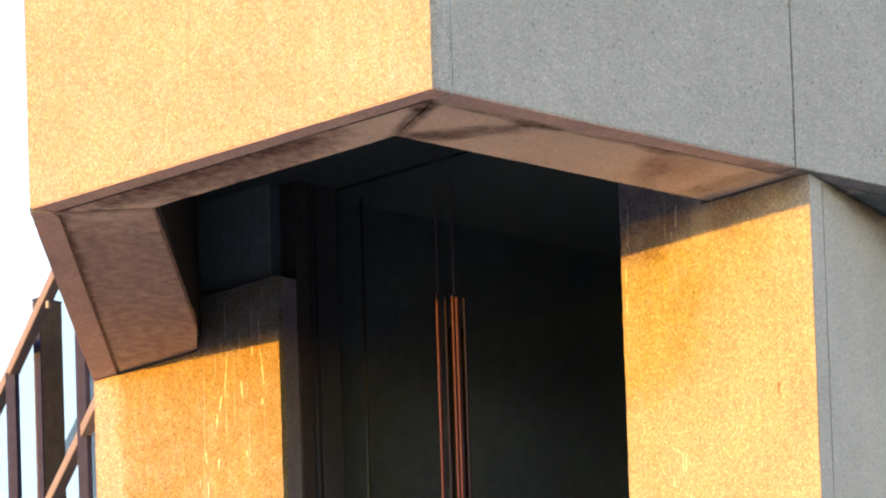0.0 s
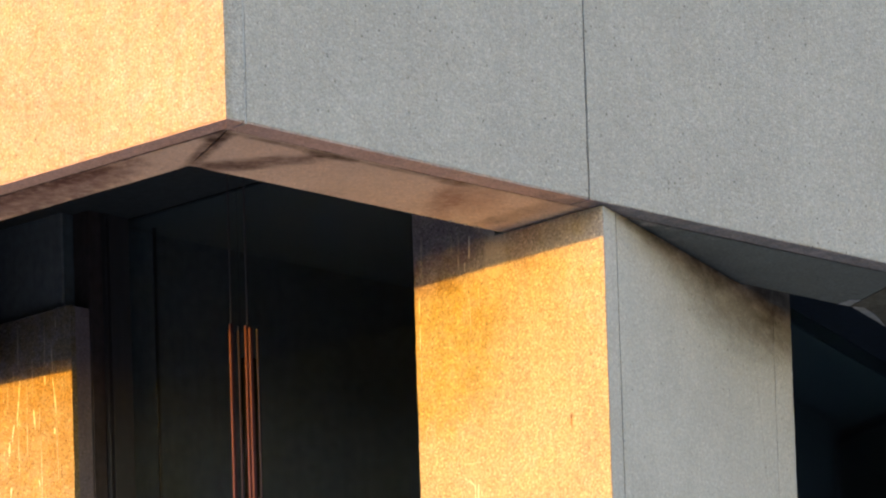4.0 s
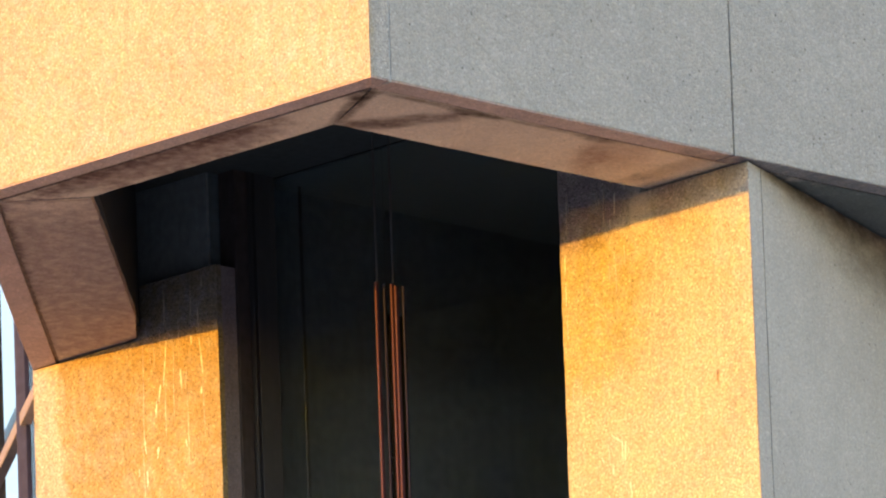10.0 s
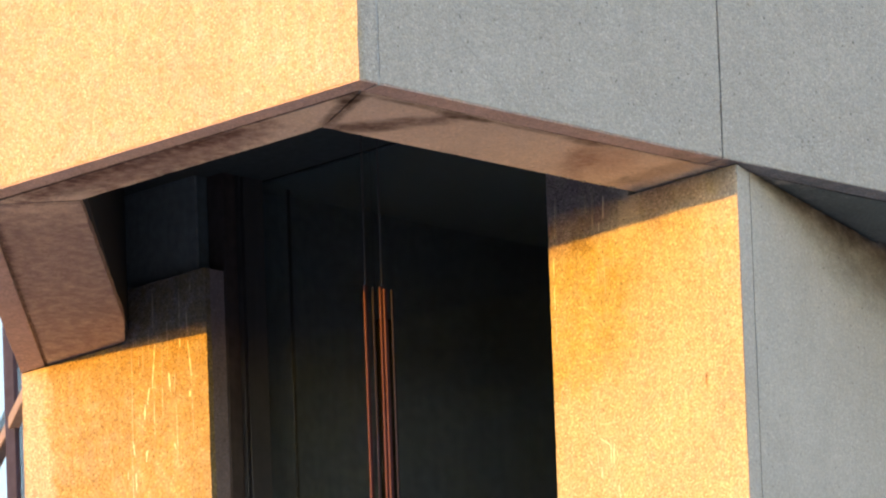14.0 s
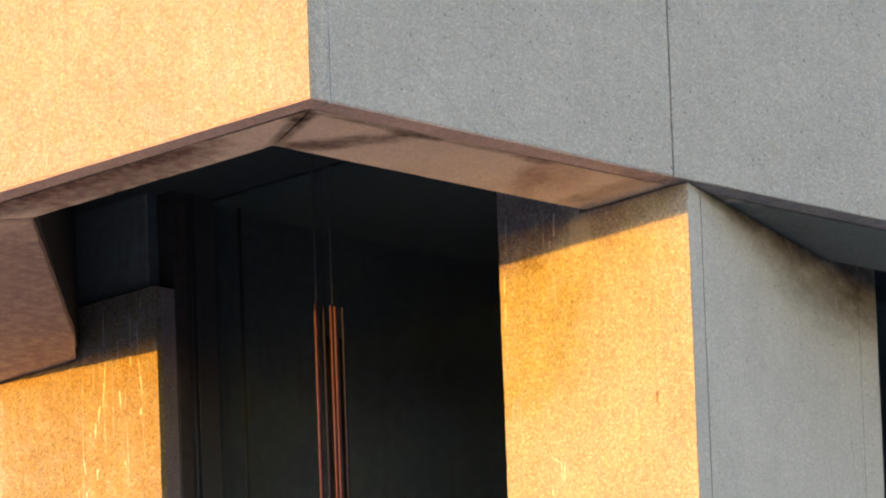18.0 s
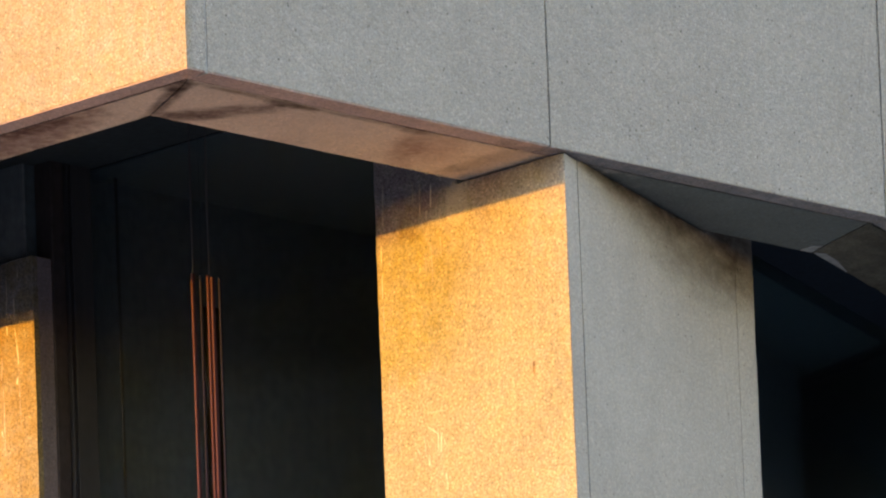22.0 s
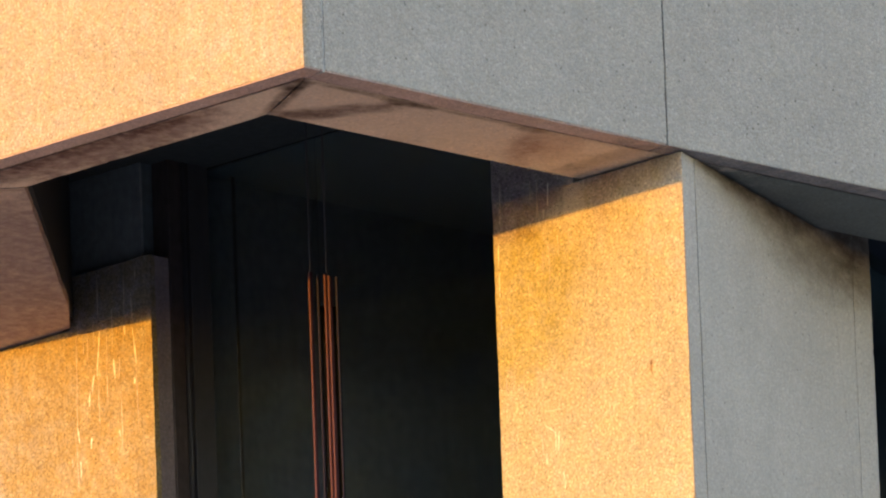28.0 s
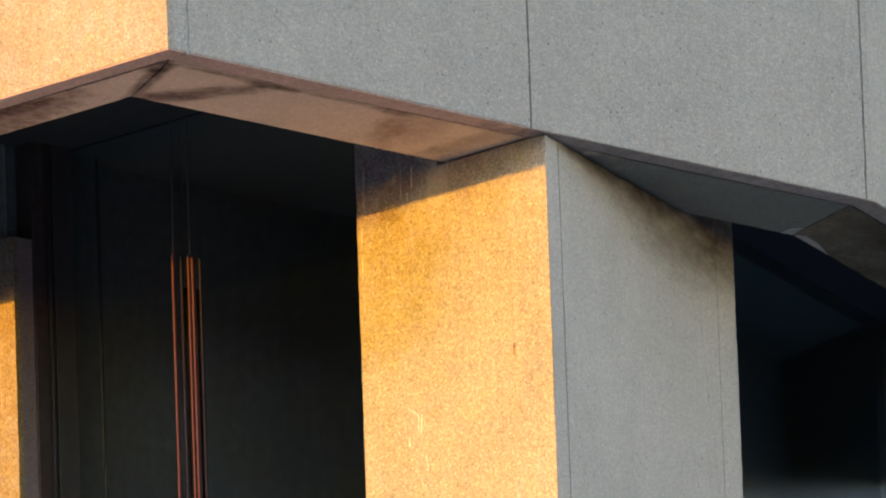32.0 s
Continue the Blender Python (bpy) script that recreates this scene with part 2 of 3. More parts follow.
m_splay = aggregate("pier_concrete_grey", CLEAN, 0.10, 0.6, 0.06, 0.025, [
    ((2.30, 0.29, 0.03), (0.36, 0.5, 0.13), (0.45, 0.435, 0.43), 0.9, 0.45, 0.0, 0.6),
    ((2.72, 0.46, 0.03), (0.42, 0.5, 0.24), (0.45, 0.435, 0.43), 0.92, 0.42, 0.0, 0.6),
    ((3.08, 0.62, 0.03), (0.24, 0.5, 0.21), (0.62, 0.58, 0.53), 0.9, 0.5, 0.0, 0.6),
    ((2.45, 0.35, 0.01), (0.60, 0.6, 0.05), (0.55, 0.50, 0.46), 0.9, 0.7),
    ((1.97, 0.15, 0.00), (0.13, 0.5, 0.035), (0.34, 0.35, 0.30), 0.9, 0.6),
], pits=(40.0, 0.05, 0.17, 0.6), squash=(1.0, 0.0, 0.8), wide=0.4)
# same concrete as the pier's face; the return's shade is in its tone
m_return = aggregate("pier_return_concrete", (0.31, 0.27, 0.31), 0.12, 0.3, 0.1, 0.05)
m_wall = aggregate("plain_wall_concrete", CLEAN, 0.14, 0.3, 0.10, 0.08)
m_joint = plain("joint_sealant", (0.06, 0.06, 0.065), 0.8, 0, 0.3)
m_joint_pale = plain("joint_sealant_pale", (0.42, 0.44, 0.46), 0.8, 0, 0.2)
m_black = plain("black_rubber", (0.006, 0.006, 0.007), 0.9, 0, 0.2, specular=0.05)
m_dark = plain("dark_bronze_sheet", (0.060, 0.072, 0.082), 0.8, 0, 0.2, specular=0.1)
m_bronze = plain("bronze_anodised_metal", (0.080, 0.068, 0.073), 0.6, 0.1, 0.2, specular=0.2)
m_dull = plain("dull_bronze_metal", (0.015, 0.016, 0.040), 0.7, 0.0, 0.2, specular=0.1)
m_copper = plain("copper_toned_metal", (0.090, 0.044, 0.060), 0.7, 0.0, 0.12, specular=0.1)
m_greymetal = plain("grey_painted_metal", (0.062, 0.064, 0.076), 0.6, 0, 0.15)
m_window = glass("dark_window_glass", (0.78, 0.80, 0.84), 0.14, 1.04, veil=0.0011)
# darker copy of the window glass, shade put into its tint
m_shade_window = glass("dark_shaded_glass", (0.68, 0.74, 0.78), 0.14, 1.04)
m_screen = glass("pale_blue_glass", (0.44, 0.52, 0.565))
m_steel = plain("dark_painted_steel", (0.048, 0.052, 0.100), 0.85, 0.0, 0.15, specular=0.05)
m_rail = plain("brown_painted_steel", (0.27, 0.24, 0.26), 0.8, 0.0, 0.15, specular=0.1)
m_white = plain("lime_runs", (0.78, 0.74, 0.65), 0.9, 0, 0.2)
m_faint = plain("thin_lime_film", (0.56, 0.49, 0.40), 0.9, 0, 0.25)
m_grout = plain("weathered_joint_mortar", (0.20, 0.155, 0.145), 0.95, 0, 0.45, specular=0.1)
m_brownsteel = plain("weathered_brown_steel", (0.12, 0.105, 0.10), 0.8, 0.0, 0.2, specular=0.1)
# these paints carry the darkness of hollow and recess in their colour
m_lining = plain("dim_lining_shade", (0.125, 0.165, 0.20), 0.9, 0, 0.15, specular=0.1)
# paler paint that brightens the recess over the left pier
m_recess = plain("recess_brightener", (0.27, 0.315, 0.36), 0.9, 0, 0.15, specular=0.1)
m_hollow = plain("hollow_top_shade", (0.066, 0.082, 0.094), 0.9, 0, 0.15, specular=0.1)
m_liner = plain("hollow_side_shade", (0.032, 0.044, 0.066), 0.9, 0, 0.15, specular=0.1)
m_smear = plain("smeared_sealant", (0.42, 0.42, 0.43), 0.9, 0, 0.2, specular=0.1)
# room paints hold the room's dimness and a bluish veil over the blacks
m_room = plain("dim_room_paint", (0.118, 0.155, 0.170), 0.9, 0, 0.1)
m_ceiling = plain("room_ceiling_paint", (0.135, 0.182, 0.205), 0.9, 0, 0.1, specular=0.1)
m_ground = aggregate("paving_concrete", (0.19, 0.175, 0.162), 0.2, 0.3, 0.2, 0.0)
m_roof = aggregate("roof_gravel", (0.25, 0.24, 0.23), 0.3, 0.4, 0.2, 0.0)


# ---- mesh helpers; plan places are metres from the overhang's corner, heights from its underside ----
BASE = Vector((0, 0, SOFFIT))


def thing(name, at, label, category, group="", kind=""):
    ob = new(name)
    ob.location = BASE + Vector(at)
    ob.empty_display_size = 0.2
    return tagged(ob, label, category, group, kind)


def part(name, bm, material, parent=None, label=""):
    """Links a bmesh, given in plan places, as one mesh object under parent."""
    me = bpy.data.meshes.new(name)
    bmesh.ops.recalc_face_normals(bm, faces=bm.faces)
    bm.to_mesh(me)
    bm.free()
    me.materials.append(material)
    ob = new(name, me)
    ob.location = BASE
    if parent:
        ob.parent = parent
        up = parent
        shift = Vector()
        while up:
            shift += up.location
            up = up.parent
        ob.location = BASE - shift
    if label:
        tagged(ob, label)
    return ob


def prism(poly, z0, z1, bevel=0.0):
    """An upright prism over a plan polygon, its edges rounded by bevel."""
    own = bmesh.new()
    low = [own.verts.new((x, y, z0)) for x, y in poly]
    high = [own.verts.new((x, y, z1)) for x, y in poly]
    own.faces.new(low[::-1])
    own.faces.new(high)
    k = len(poly)
    for i in range(k):
        own.faces.new((low[i], low[(i + 1) % k], high[(i + 1) % k], high[i]))
    if bevel:
        bmesh.ops.bevel(own, geom=own.edges[:], offset=bevel, segments=2, profile=0.5, affect="EDGES")
    return own


def chipped(bm, amount=0.0013, step=0.018, low=-1.7, spare=None, lift=1.0):
    """Breaks the long edges of a panel into short lengths and sets their ends off by a hair, as coarse stones leave them."""
    rnd = random.Random(len(bm.verts))
    for e in [e for e in bm.edges if e.calc_length() > 0.15]:
        if spare is not None and all(abs(v.co.y - spare) < 0.001 for v in e.verts):
            continue
        a, b = e.verts
        pa, pb = a.co.copy(), b.co.copy()
        cut = []
        k = int(e.calc_length() / step)
        for i in range(1, k):
            t = i / k
            z = a.co.z + (b.co.z - a.co.z) * t
            if low < z < 1.2:
                cut.append(t)
        done = 0.0
        edge, first = e, a
        for t in cut:
            edge, vert = bmesh.utils.edge_split(edge, first, (t - done) / (1.0 - done))
            done = t
            nxt = [x for x in vert.link_edges if b in x.verts]
            edge, first = (nxt[0] if nxt else edge), vert
            vert.co = pa.lerp(pb, t) + Vector([rnd.uniform(-amount, amount) * k for k in (1.0, 1.0, lift)])
    return bm


def box(x0, x1, y0, y1, z0, z1, bevel=0.0):
    return prism([(x0, y0), (x1, y0), (x1, y1), (x0, y1)], z0, z1, bevel)


def slab_yz(poly, x0, x1, bevel=0.0):
    """A panel that faces -x, given by its outline in y and z."""
    bm = prism(poly, 0, x1 - x0, bevel)
    bmesh.ops.transform(bm, matrix=Matrix(((0, 0, 1, x0), (1, 0, 0, 0), (0, 1, 0, 0), (0, 0, 0, 1))), verts=bm.verts)
    return bm


def slab_on(poly, origin, way, thick):
    """A panel on the plan line from origin along way, given by its outline along that line and upwards, its thickness to the left."""
    bm = prism(poly, 0, thick)
    m = Matrix(((way[0], 0, -way[1], origin[0]), (way[1], 0, way[0], origin[1]), (0, 1, 0, 0), (0, 0, 0, 1)))
    bmesh.ops.transform(bm, matrix=m, verts=bm.verts)
    return bm


def strip(p, q, width, side, z0, z1, bevel=0.0):
    """A straight panel on the plan line p-q, of the width given, to its left (side 1) or right (side -1)."""
    p, q = Vector(p), Vector(q)
    n = (q - p).normalized()
    n = Vector((-n.y, n.x)) * width * side
    return prism([p, q, q + n, p + n], z0, z1, bevel)


def bar(p, q, w, h, bevel=0.0):
    """A straight bar of section w x h from p to q."""
    p, q = Vector(p), Vector(q)
    bm = bmesh.new()
    bmesh.ops.create_cube(bm, size=1.0)
    bmesh.ops.scale(bm, vec=(w, h, (q - p).length), verts=bm.verts)
    if bevel:
        bmesh.ops.bevel(bm, geom=bm.edges[:], offset=bevel, segments=2, profile=0.5, affect="EDGES")
    turn = (q - p).to_track_quat("Z", "Y").to_matrix().to_4x4()
    bmesh.ops.transform(bm, matrix=Matrix.Translation((p + q) / 2) @ turn, verts=bm.verts)
    return bm


def on(p, way, d):
    return (p[0] + way[0] * d, p[1] + way[1] * d)


# ---- plan ----
SPLAY = (math.cos(radians(22.9)), math.sin(radians(22.9)))
S0, S1 = (0.0, 1.86), (1.66, 3.386)                   # the slanting side of the overhang
SL = math.hypot(S1[0] - S0[0], S1[1] - S0[1])
SW = ((S1[0] - S0[0]) / SL, (S1[1] - S0[1]) / SL)
SN = (SW[1], -SW[0])                                  # from that side inwards
TURN_AT = (3.141, 0.0)                                # where the long face turns inwards
FACE = 1.66                                           # the sunny faces of the piers
TOP = 2.6

# ---- ground ----
bm = bmesh.new()
bmesh.ops.create_circle(bm, cap_ends=True, segments=96, radius=3000.0)
bmesh.ops.translate(bm, vec=(0, 0, -SOFFIT), verts=bm.verts)
ground = tagged(part("ground", bm, m_ground), "pale concrete paving reaching to the horizon", "ground", kind="structure")

# ---- overhang: fascia panels ----
fascia = thing("wall_fascia", (0, 0, 0), "exposed-aggregate concrete panels of the overhanging upper storey", "wall", kind="structure")
def rise(x):
    """How far the lower edge of the fascia lies above the underside: a few millimetres at the corner."""
    return 0.0078 * max(0.0, 1.0 - max(x, 0.0) / 1.35)


def raised(bm):
    for v in bm.verts:
        if v.co.z < 0.05:
            v.co.z += rise(v.co.x)
    return bm


def fallen(bm):
    """The slanting side of the overhang drops by a few millimetres towards the pier."""
    for v in bm.verts:
        if v.co.z < 0.06:
            v.co.z -= 0.0085 * min(max(v.co.x / 1.66, 0.0), 1.1)
    return bm


def lip(runs, step=0.018, amount=0.0012):
    """The underside edge of a panel: short lengths between an outer and an inner line, the outer one following the raised edge."""
    rnd = random.Random(len(runs) + 7)
    bm = bmesh.new()
    for (o0, o1), (i0, i1), *low in runs:
        zi = low[0] if low else 0.0
        o0, o1, i0, i1 = map(Vector, (o0, o1, i0, i1))
        k = max(2, int((o1 - o0).length / step))
        rows = []
        for j in range(k + 1):
            o, i = o0.lerp(o1, j / k), i0.lerp(i1, j / k)
            zo = rise(o.x) + rnd.uniform(-amount, amount) * 0.4
            i = i + Vector((rnd.uniform(-amount, amount), rnd.uniform(-amount, amount)))
            rows.append([bm.verts.new(p) for p in ((*o, zo), (*i, zi), (*i, zi + 0.004), (*o, zo + 0.004))])
        for p, q in zip(rows, rows[1:]):
            for c in range(4):
                bm.faces.new((p[c], p[(c + 1) % 4], q[(c + 1) % 4], q[c]))
        bm.faces.new(rows[0])
        bm.faces.new(rows[-1])
    return bm


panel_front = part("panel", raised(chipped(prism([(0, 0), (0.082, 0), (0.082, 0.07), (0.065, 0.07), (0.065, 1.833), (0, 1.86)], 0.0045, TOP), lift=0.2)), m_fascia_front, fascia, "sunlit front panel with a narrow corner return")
panel_face = part("panel", raised(chipped(box(0.090, 1.581, 0, 0.07, 0.0045, TOP), lift=0.2)), m_fascia, fascia)
panel_middle = part("panel", chipped(box(1.589, 3.107, 0, 0.07, 0.0025, TOP)), m_fascia, fascia)
panel_turn = part("panel", chipped(prism([(3.115, 0), TURN_AT, on(TURN_AT, SPLAY, 1.5), (on(TURN_AT, SPLAY, 1.5)[0] - 0.027, on(TURN_AT, SPLAY, 1.5)[1] + 0.064), (3.127, 0.07), (3.115, 0.07)], 0.0025, TOP)), m_fascia, fascia)
q0, q1 = on(TURN_AT, SPLAY, 1.508), on(TURN_AT, SPLAY, 3.4)
panel_far = part("panel", chipped(strip(q0, q1, 0.07, 1, 0.0025, TOP)), m_fascia, fascia)
panel_slant = part("panel", fallen(chipped(prism([(0.004, 1.866), (0.07, 1.836), on(on(S0, SW, 0.10), SN, 0.080), on(on(S1, SW, 0.15), SN, 0.080), on(S1, SW, 0.15)], 0.0025, TOP))), m_fascia, fascia)
E2 = on(TURN_AT, SPLAY, 1.5)
for owner, runs in (
    (panel_front, [(((0.003, 0.003), (0.003, 1.855)), ((0.078, 0.080), (0.078, 1.829)), 0.0045), (((0.003, 0.003), (0.072, 0.003)), ((0.065, 0.072), (0.087, 0.072)))]),
    (panel_face, [(((0.076, 0.003), (0.5, 0.003)), ((0.091, 0.072), (0.5, 0.080))), (((0.5, 0.003), (0.95, 0.003)), ((0.5, 0.080), (0.95, 0.088))), (((0.95, 0.003), (1.581, 0.003)), ((0.95, 0.088), (1.581, 0.088)))]),
    (panel_middle, [(((1.589, 0.003), (3.137, 0.003)), ((1.589, 0.088), (3.125, 0.077)))]),
    (panel_turn, [(((3.141, 0.004), (E2[0], E2[1] + 0.003)), ((3.129, 0.077), (E2[0] - 0.0285, E2[1] + 0.067)))]),
    (panel_far, [((on(q0, (0, 1), 0.003), on(q1, (0, 1), 0.003)), (on(q0, (-SPLAY[1], SPLAY[0]), 0.0725), on(q1, (-SPLAY[1], SPLAY[0]), 0.0725)))]),
):
    part("panel_edge", lip(runs), m_lip, owner, "pinkish brown underside edge of a panel")
part("panel_edge", fallen(chipped(prism([(0.005, 1.866), (0.07, 1.836), on(on(S0, SW, 0.10), SN, 0.083), on(on(S1, SW, 0.15), SN, 0.083), on(S1, SW, 0.15)], 0.0, 0.004))), m_lip, panel_slant, "pinkish brown underside edge of a panel")
for x, material, w in ((0.086, m_joint_pale, 0.004), (1.585, m_joint, 0.004), (3.111, m_joint, 0.004)):
    part("joint", box(x - w, x + w, 0.002 if material is m_joint_pale else 0.007, 0.09, 0.004, TOP - 0.01), material, fascia)

# ---- overhang: underside ----
IN_F, IN_R = 0.295, 0.480                             # widths of the underside along the front and along the long face
under = thing("ceiling", (0, 0, 0), "stained concrete underside of the overhang with dark mitre joints", "soffit", kind="structure")
SI1 = (1.655, 2.872)             # inner edge on the slanting side
part("soffit_slab", chipped(prism([(0.087, 0.090), (IN_F, IN_R), (IN_F, 1.604), (0.095, 1.828)], 0.004, 0.03), 0.0035, lift=0.0), m_soffit, under)
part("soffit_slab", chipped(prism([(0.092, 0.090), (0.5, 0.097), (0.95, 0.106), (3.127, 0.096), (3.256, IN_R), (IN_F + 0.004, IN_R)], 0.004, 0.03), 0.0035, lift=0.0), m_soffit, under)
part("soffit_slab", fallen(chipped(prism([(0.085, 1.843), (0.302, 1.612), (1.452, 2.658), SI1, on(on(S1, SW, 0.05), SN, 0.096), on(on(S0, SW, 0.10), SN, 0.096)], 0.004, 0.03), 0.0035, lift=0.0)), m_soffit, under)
na = (3.133, 0.094)
part("soffit_slab", chipped(prism([na, on(na, SPLAY, 3.3), on((3.262, IN_R), SPLAY, 3.3), (3.262, IN_R)], 0.004, 0.03), 0.0035, lift=0.0), m_soffit_shaded, under, "underside with its shade put into the dark grey")
part("seal_lump", prism([(3.252, IN_R - 0.004), (3.222, 0.395), (3.192, 0.415), (3.200, IN_R - 0.003)], 0.001, 0.006, 0.002), m_smear, under, "smeared pale sealant at the mitre")
lump = (3.266, IN_R - 0.002)
part("seal_lump", prism([lump, on(lump, SPLAY, 0.30), on(on(lump, SPLAY, 0.14), (SPLAY[1], -SPLAY[0]), 0.028), on(on(lump, SPLAY, 0.03), (SPLAY[1], -SPLAY[0]), 0.030)], 0.001, 0.006, 0.002), m_smear, under, "smeared pale sealant along the inner edge")
for poly in ([(0.0655, 0.074), (0.094, 0.074), (0.094, 1.82), (0.0755, 1.832)], [(0.094, 0.0735), (0.5, 0.0815), (0.95, 0.0895), (3.123, 0.0785), (3.127, 0.100), (0.95, 0.110), (0.5, 0.101), (0.094, 0.094)]):
    part("joint_mortar", chipped(prism(poly, 0.0055, 0.02), 0.003, lift=0.0), m_grout, under, "dirty weathered mortar in the joint")
part("joint_mortar", fallen(chipped(prism([on(on(S0, SW, 0.10), SN, 0.0835), on(on(S0, SW, 0.10), SN, 0.101), on(on(S1, SW, 0.05), SN, 0.101), on(on(S1, SW, 0.05), SN, 0.0835)], 0.0055, 0.02), 0.003, lift=0.0)), m_grout, under, "dirty weathered mortar in the joint")
part("joint_mortar", chipped(strip((3.131, 0.079), on((3.131, 0.079), SPLAY, 3.2), 0.021, 1, 0.0055, 0.02), 0.003, lift=0.0), m_joint, under, "dark joint in the shade")
# lime crusts along the inner edge, where water drips
drip = random.Random(9)
for i in range(9):
    x = 1.28 + 0.037 * i + drip.uniform(-0.015, 0.015)
    w, h = drip.uniform(0.002, 0.005), drip.uniform(0.002, 0.006)
    part("lime_crust", prism([(x - w, IN_R - 0.008), (x + w, IN_R - 0.010), (x + w * 0.6, IN_R + 0.001), (x - w * 0.7, IN_R + 0.001)], 0.0045 - h, 0.006, 0.001), m_white, under, "small white lime crust")
# the hollow's lining above the underside, each side's shade put into its paint
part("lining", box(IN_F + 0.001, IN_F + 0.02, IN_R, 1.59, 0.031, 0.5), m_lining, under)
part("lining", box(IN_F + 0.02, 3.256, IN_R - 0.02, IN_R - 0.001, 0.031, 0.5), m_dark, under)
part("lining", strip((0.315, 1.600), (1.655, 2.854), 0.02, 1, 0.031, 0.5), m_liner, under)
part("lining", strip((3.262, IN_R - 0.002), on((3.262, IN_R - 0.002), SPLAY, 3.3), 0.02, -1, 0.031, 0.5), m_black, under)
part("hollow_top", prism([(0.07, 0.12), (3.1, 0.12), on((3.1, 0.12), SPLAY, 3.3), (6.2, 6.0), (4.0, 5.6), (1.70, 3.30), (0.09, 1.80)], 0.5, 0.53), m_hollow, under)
# dark sheet laid under the hollow's top, standing in for deeper shade
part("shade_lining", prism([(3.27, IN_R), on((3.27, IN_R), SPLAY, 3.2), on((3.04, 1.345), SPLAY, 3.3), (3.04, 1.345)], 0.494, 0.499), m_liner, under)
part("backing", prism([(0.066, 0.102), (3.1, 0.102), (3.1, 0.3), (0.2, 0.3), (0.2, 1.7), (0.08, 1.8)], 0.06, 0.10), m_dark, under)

# ---- piers ----
FOOT = -SOFFIT


def pier_right():
    p = thing("concrete_pier", (2.2, 0.5, FOOT), "sunlit exposed-aggregate pier with a splayed grey side and ochre stains", "pier", "piers under the overhang")
    K = (FACE, 0.017)
    bm = slab_yz([(0.06, FOOT), (0.877, FOOT), (0.877, 0.167), (0.505, 0.167), (0.505, -0.004), (0.06, -0.004)], FACE, FACE + 0.05)
    chipped(bm, spare=0.06)
    corner = prism([(FACE, 0.017), (FACE, 0.06), (FACE + 0.03, 0.06), (FACE + 0.03, 0.036)], FOOT, -0.004)
    chipped(corner, spare=0.06)
    me = bpy.data.meshes.new("corner")
    corner.to_mesh(me)
    corner.free()
    bm.from_mesh(me)
    bpy.data.meshes.remove(me)
    face = part("front_panel", bm, m_pier_right, p, "sunlit face with ochre staining, a rust spot and painted-in shade at the top")
    a = (K[0] + 0.002, K[1] - 0.0005)
    e = on(a, SPLAY, 0.100)
    part("edge_return", prism([a, e, (e[0] - 0.016, e[1] + 0.037), (FACE + 0.03, 0.06), (FACE + 0.002, 0.04)], FOOT, -0.005), m_splay, p)
    up = 1.205                                        # past the inner edge of the underside the pier runs on upwards
    part("splayed_panel", chipped(slab_on([(0.108, FOOT), (1.450, FOOT), (1.450, 0.167), (up, 0.167), (up, -0.003), (0.108, -0.003)], a, SPLAY, 0.06)), m_splay, p, "grey shaded face with a brown run-off stain")
    part("edge_strip", chipped(slab_on([(1.455, FOOT), (1.612, FOOT), (1.612, 0.167), (1.455, 0.167)], a, SPLAY, 0.06)), m_splay, p)
    part("core", prism([(FACE + 0.03, 0.06), on((FACE + 0.03, 0.045), SPLAY, 1.5), (3.05, 1.36), (2.90, 1.36), (2.80, 0.95), (FACE + 0.03, 0.86)], FOOT, 0.505), m_room, p, "dark backing in the open joints")
    return face


def pier_left():
    p = thing("concrete_pier", (2.0, 2.9, FOOT), "sunlit ochre-stained concrete pier with white lime runs", "pier", "piers under the overhang")
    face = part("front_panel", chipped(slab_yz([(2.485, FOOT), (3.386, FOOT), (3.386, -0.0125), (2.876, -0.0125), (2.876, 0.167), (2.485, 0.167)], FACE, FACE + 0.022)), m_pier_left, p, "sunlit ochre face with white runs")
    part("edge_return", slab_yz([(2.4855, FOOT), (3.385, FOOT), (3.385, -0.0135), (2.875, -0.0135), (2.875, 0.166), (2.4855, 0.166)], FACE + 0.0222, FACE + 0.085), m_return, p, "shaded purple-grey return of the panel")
    part("side_panel", strip((3.386 - 3.386 + FACE + 0.085, 3.383), (3.3, 4.85), 0.06, -1, FOOT, -0.006), m_wall, p)
    # drawn out into the room to give the glass one even dark tone
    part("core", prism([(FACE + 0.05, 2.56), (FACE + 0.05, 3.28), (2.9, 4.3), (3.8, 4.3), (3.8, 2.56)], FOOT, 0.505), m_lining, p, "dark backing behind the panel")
    # sheet added in front of the core to brighten the recess
    part("recess_back", box(FACE + 0.038, FACE + 0.049, 2.562, 3.27, 0.0, 0.505), m_recess, p, "added pale sheet that lifts the dark recess over the pier")
    return face


face_right = pier_right()
face_left = pier_left()

# ---- window between the piers ----
win = thing("window_1", (1.93, 1.68, -2.4), "tall dark window with copper-toned bars and bronze frame", "window", kind="structure")
GX, LOW = 1.93, -2.4
part("pane", box(GX, GX + 0.008, 1.972, 2.50, LOW + 0.05, 0.498), m_window, win)
part("pane", box(GX, GX + 0.008, 0.80, 1.968, LOW + 0.05, 0.498), m_window, win)
part("mullion", box(GX + 0.012, GX + 0.07, 1.952, 1.988, LOW + 0.05, -0.07, 0.004), m_black, win)
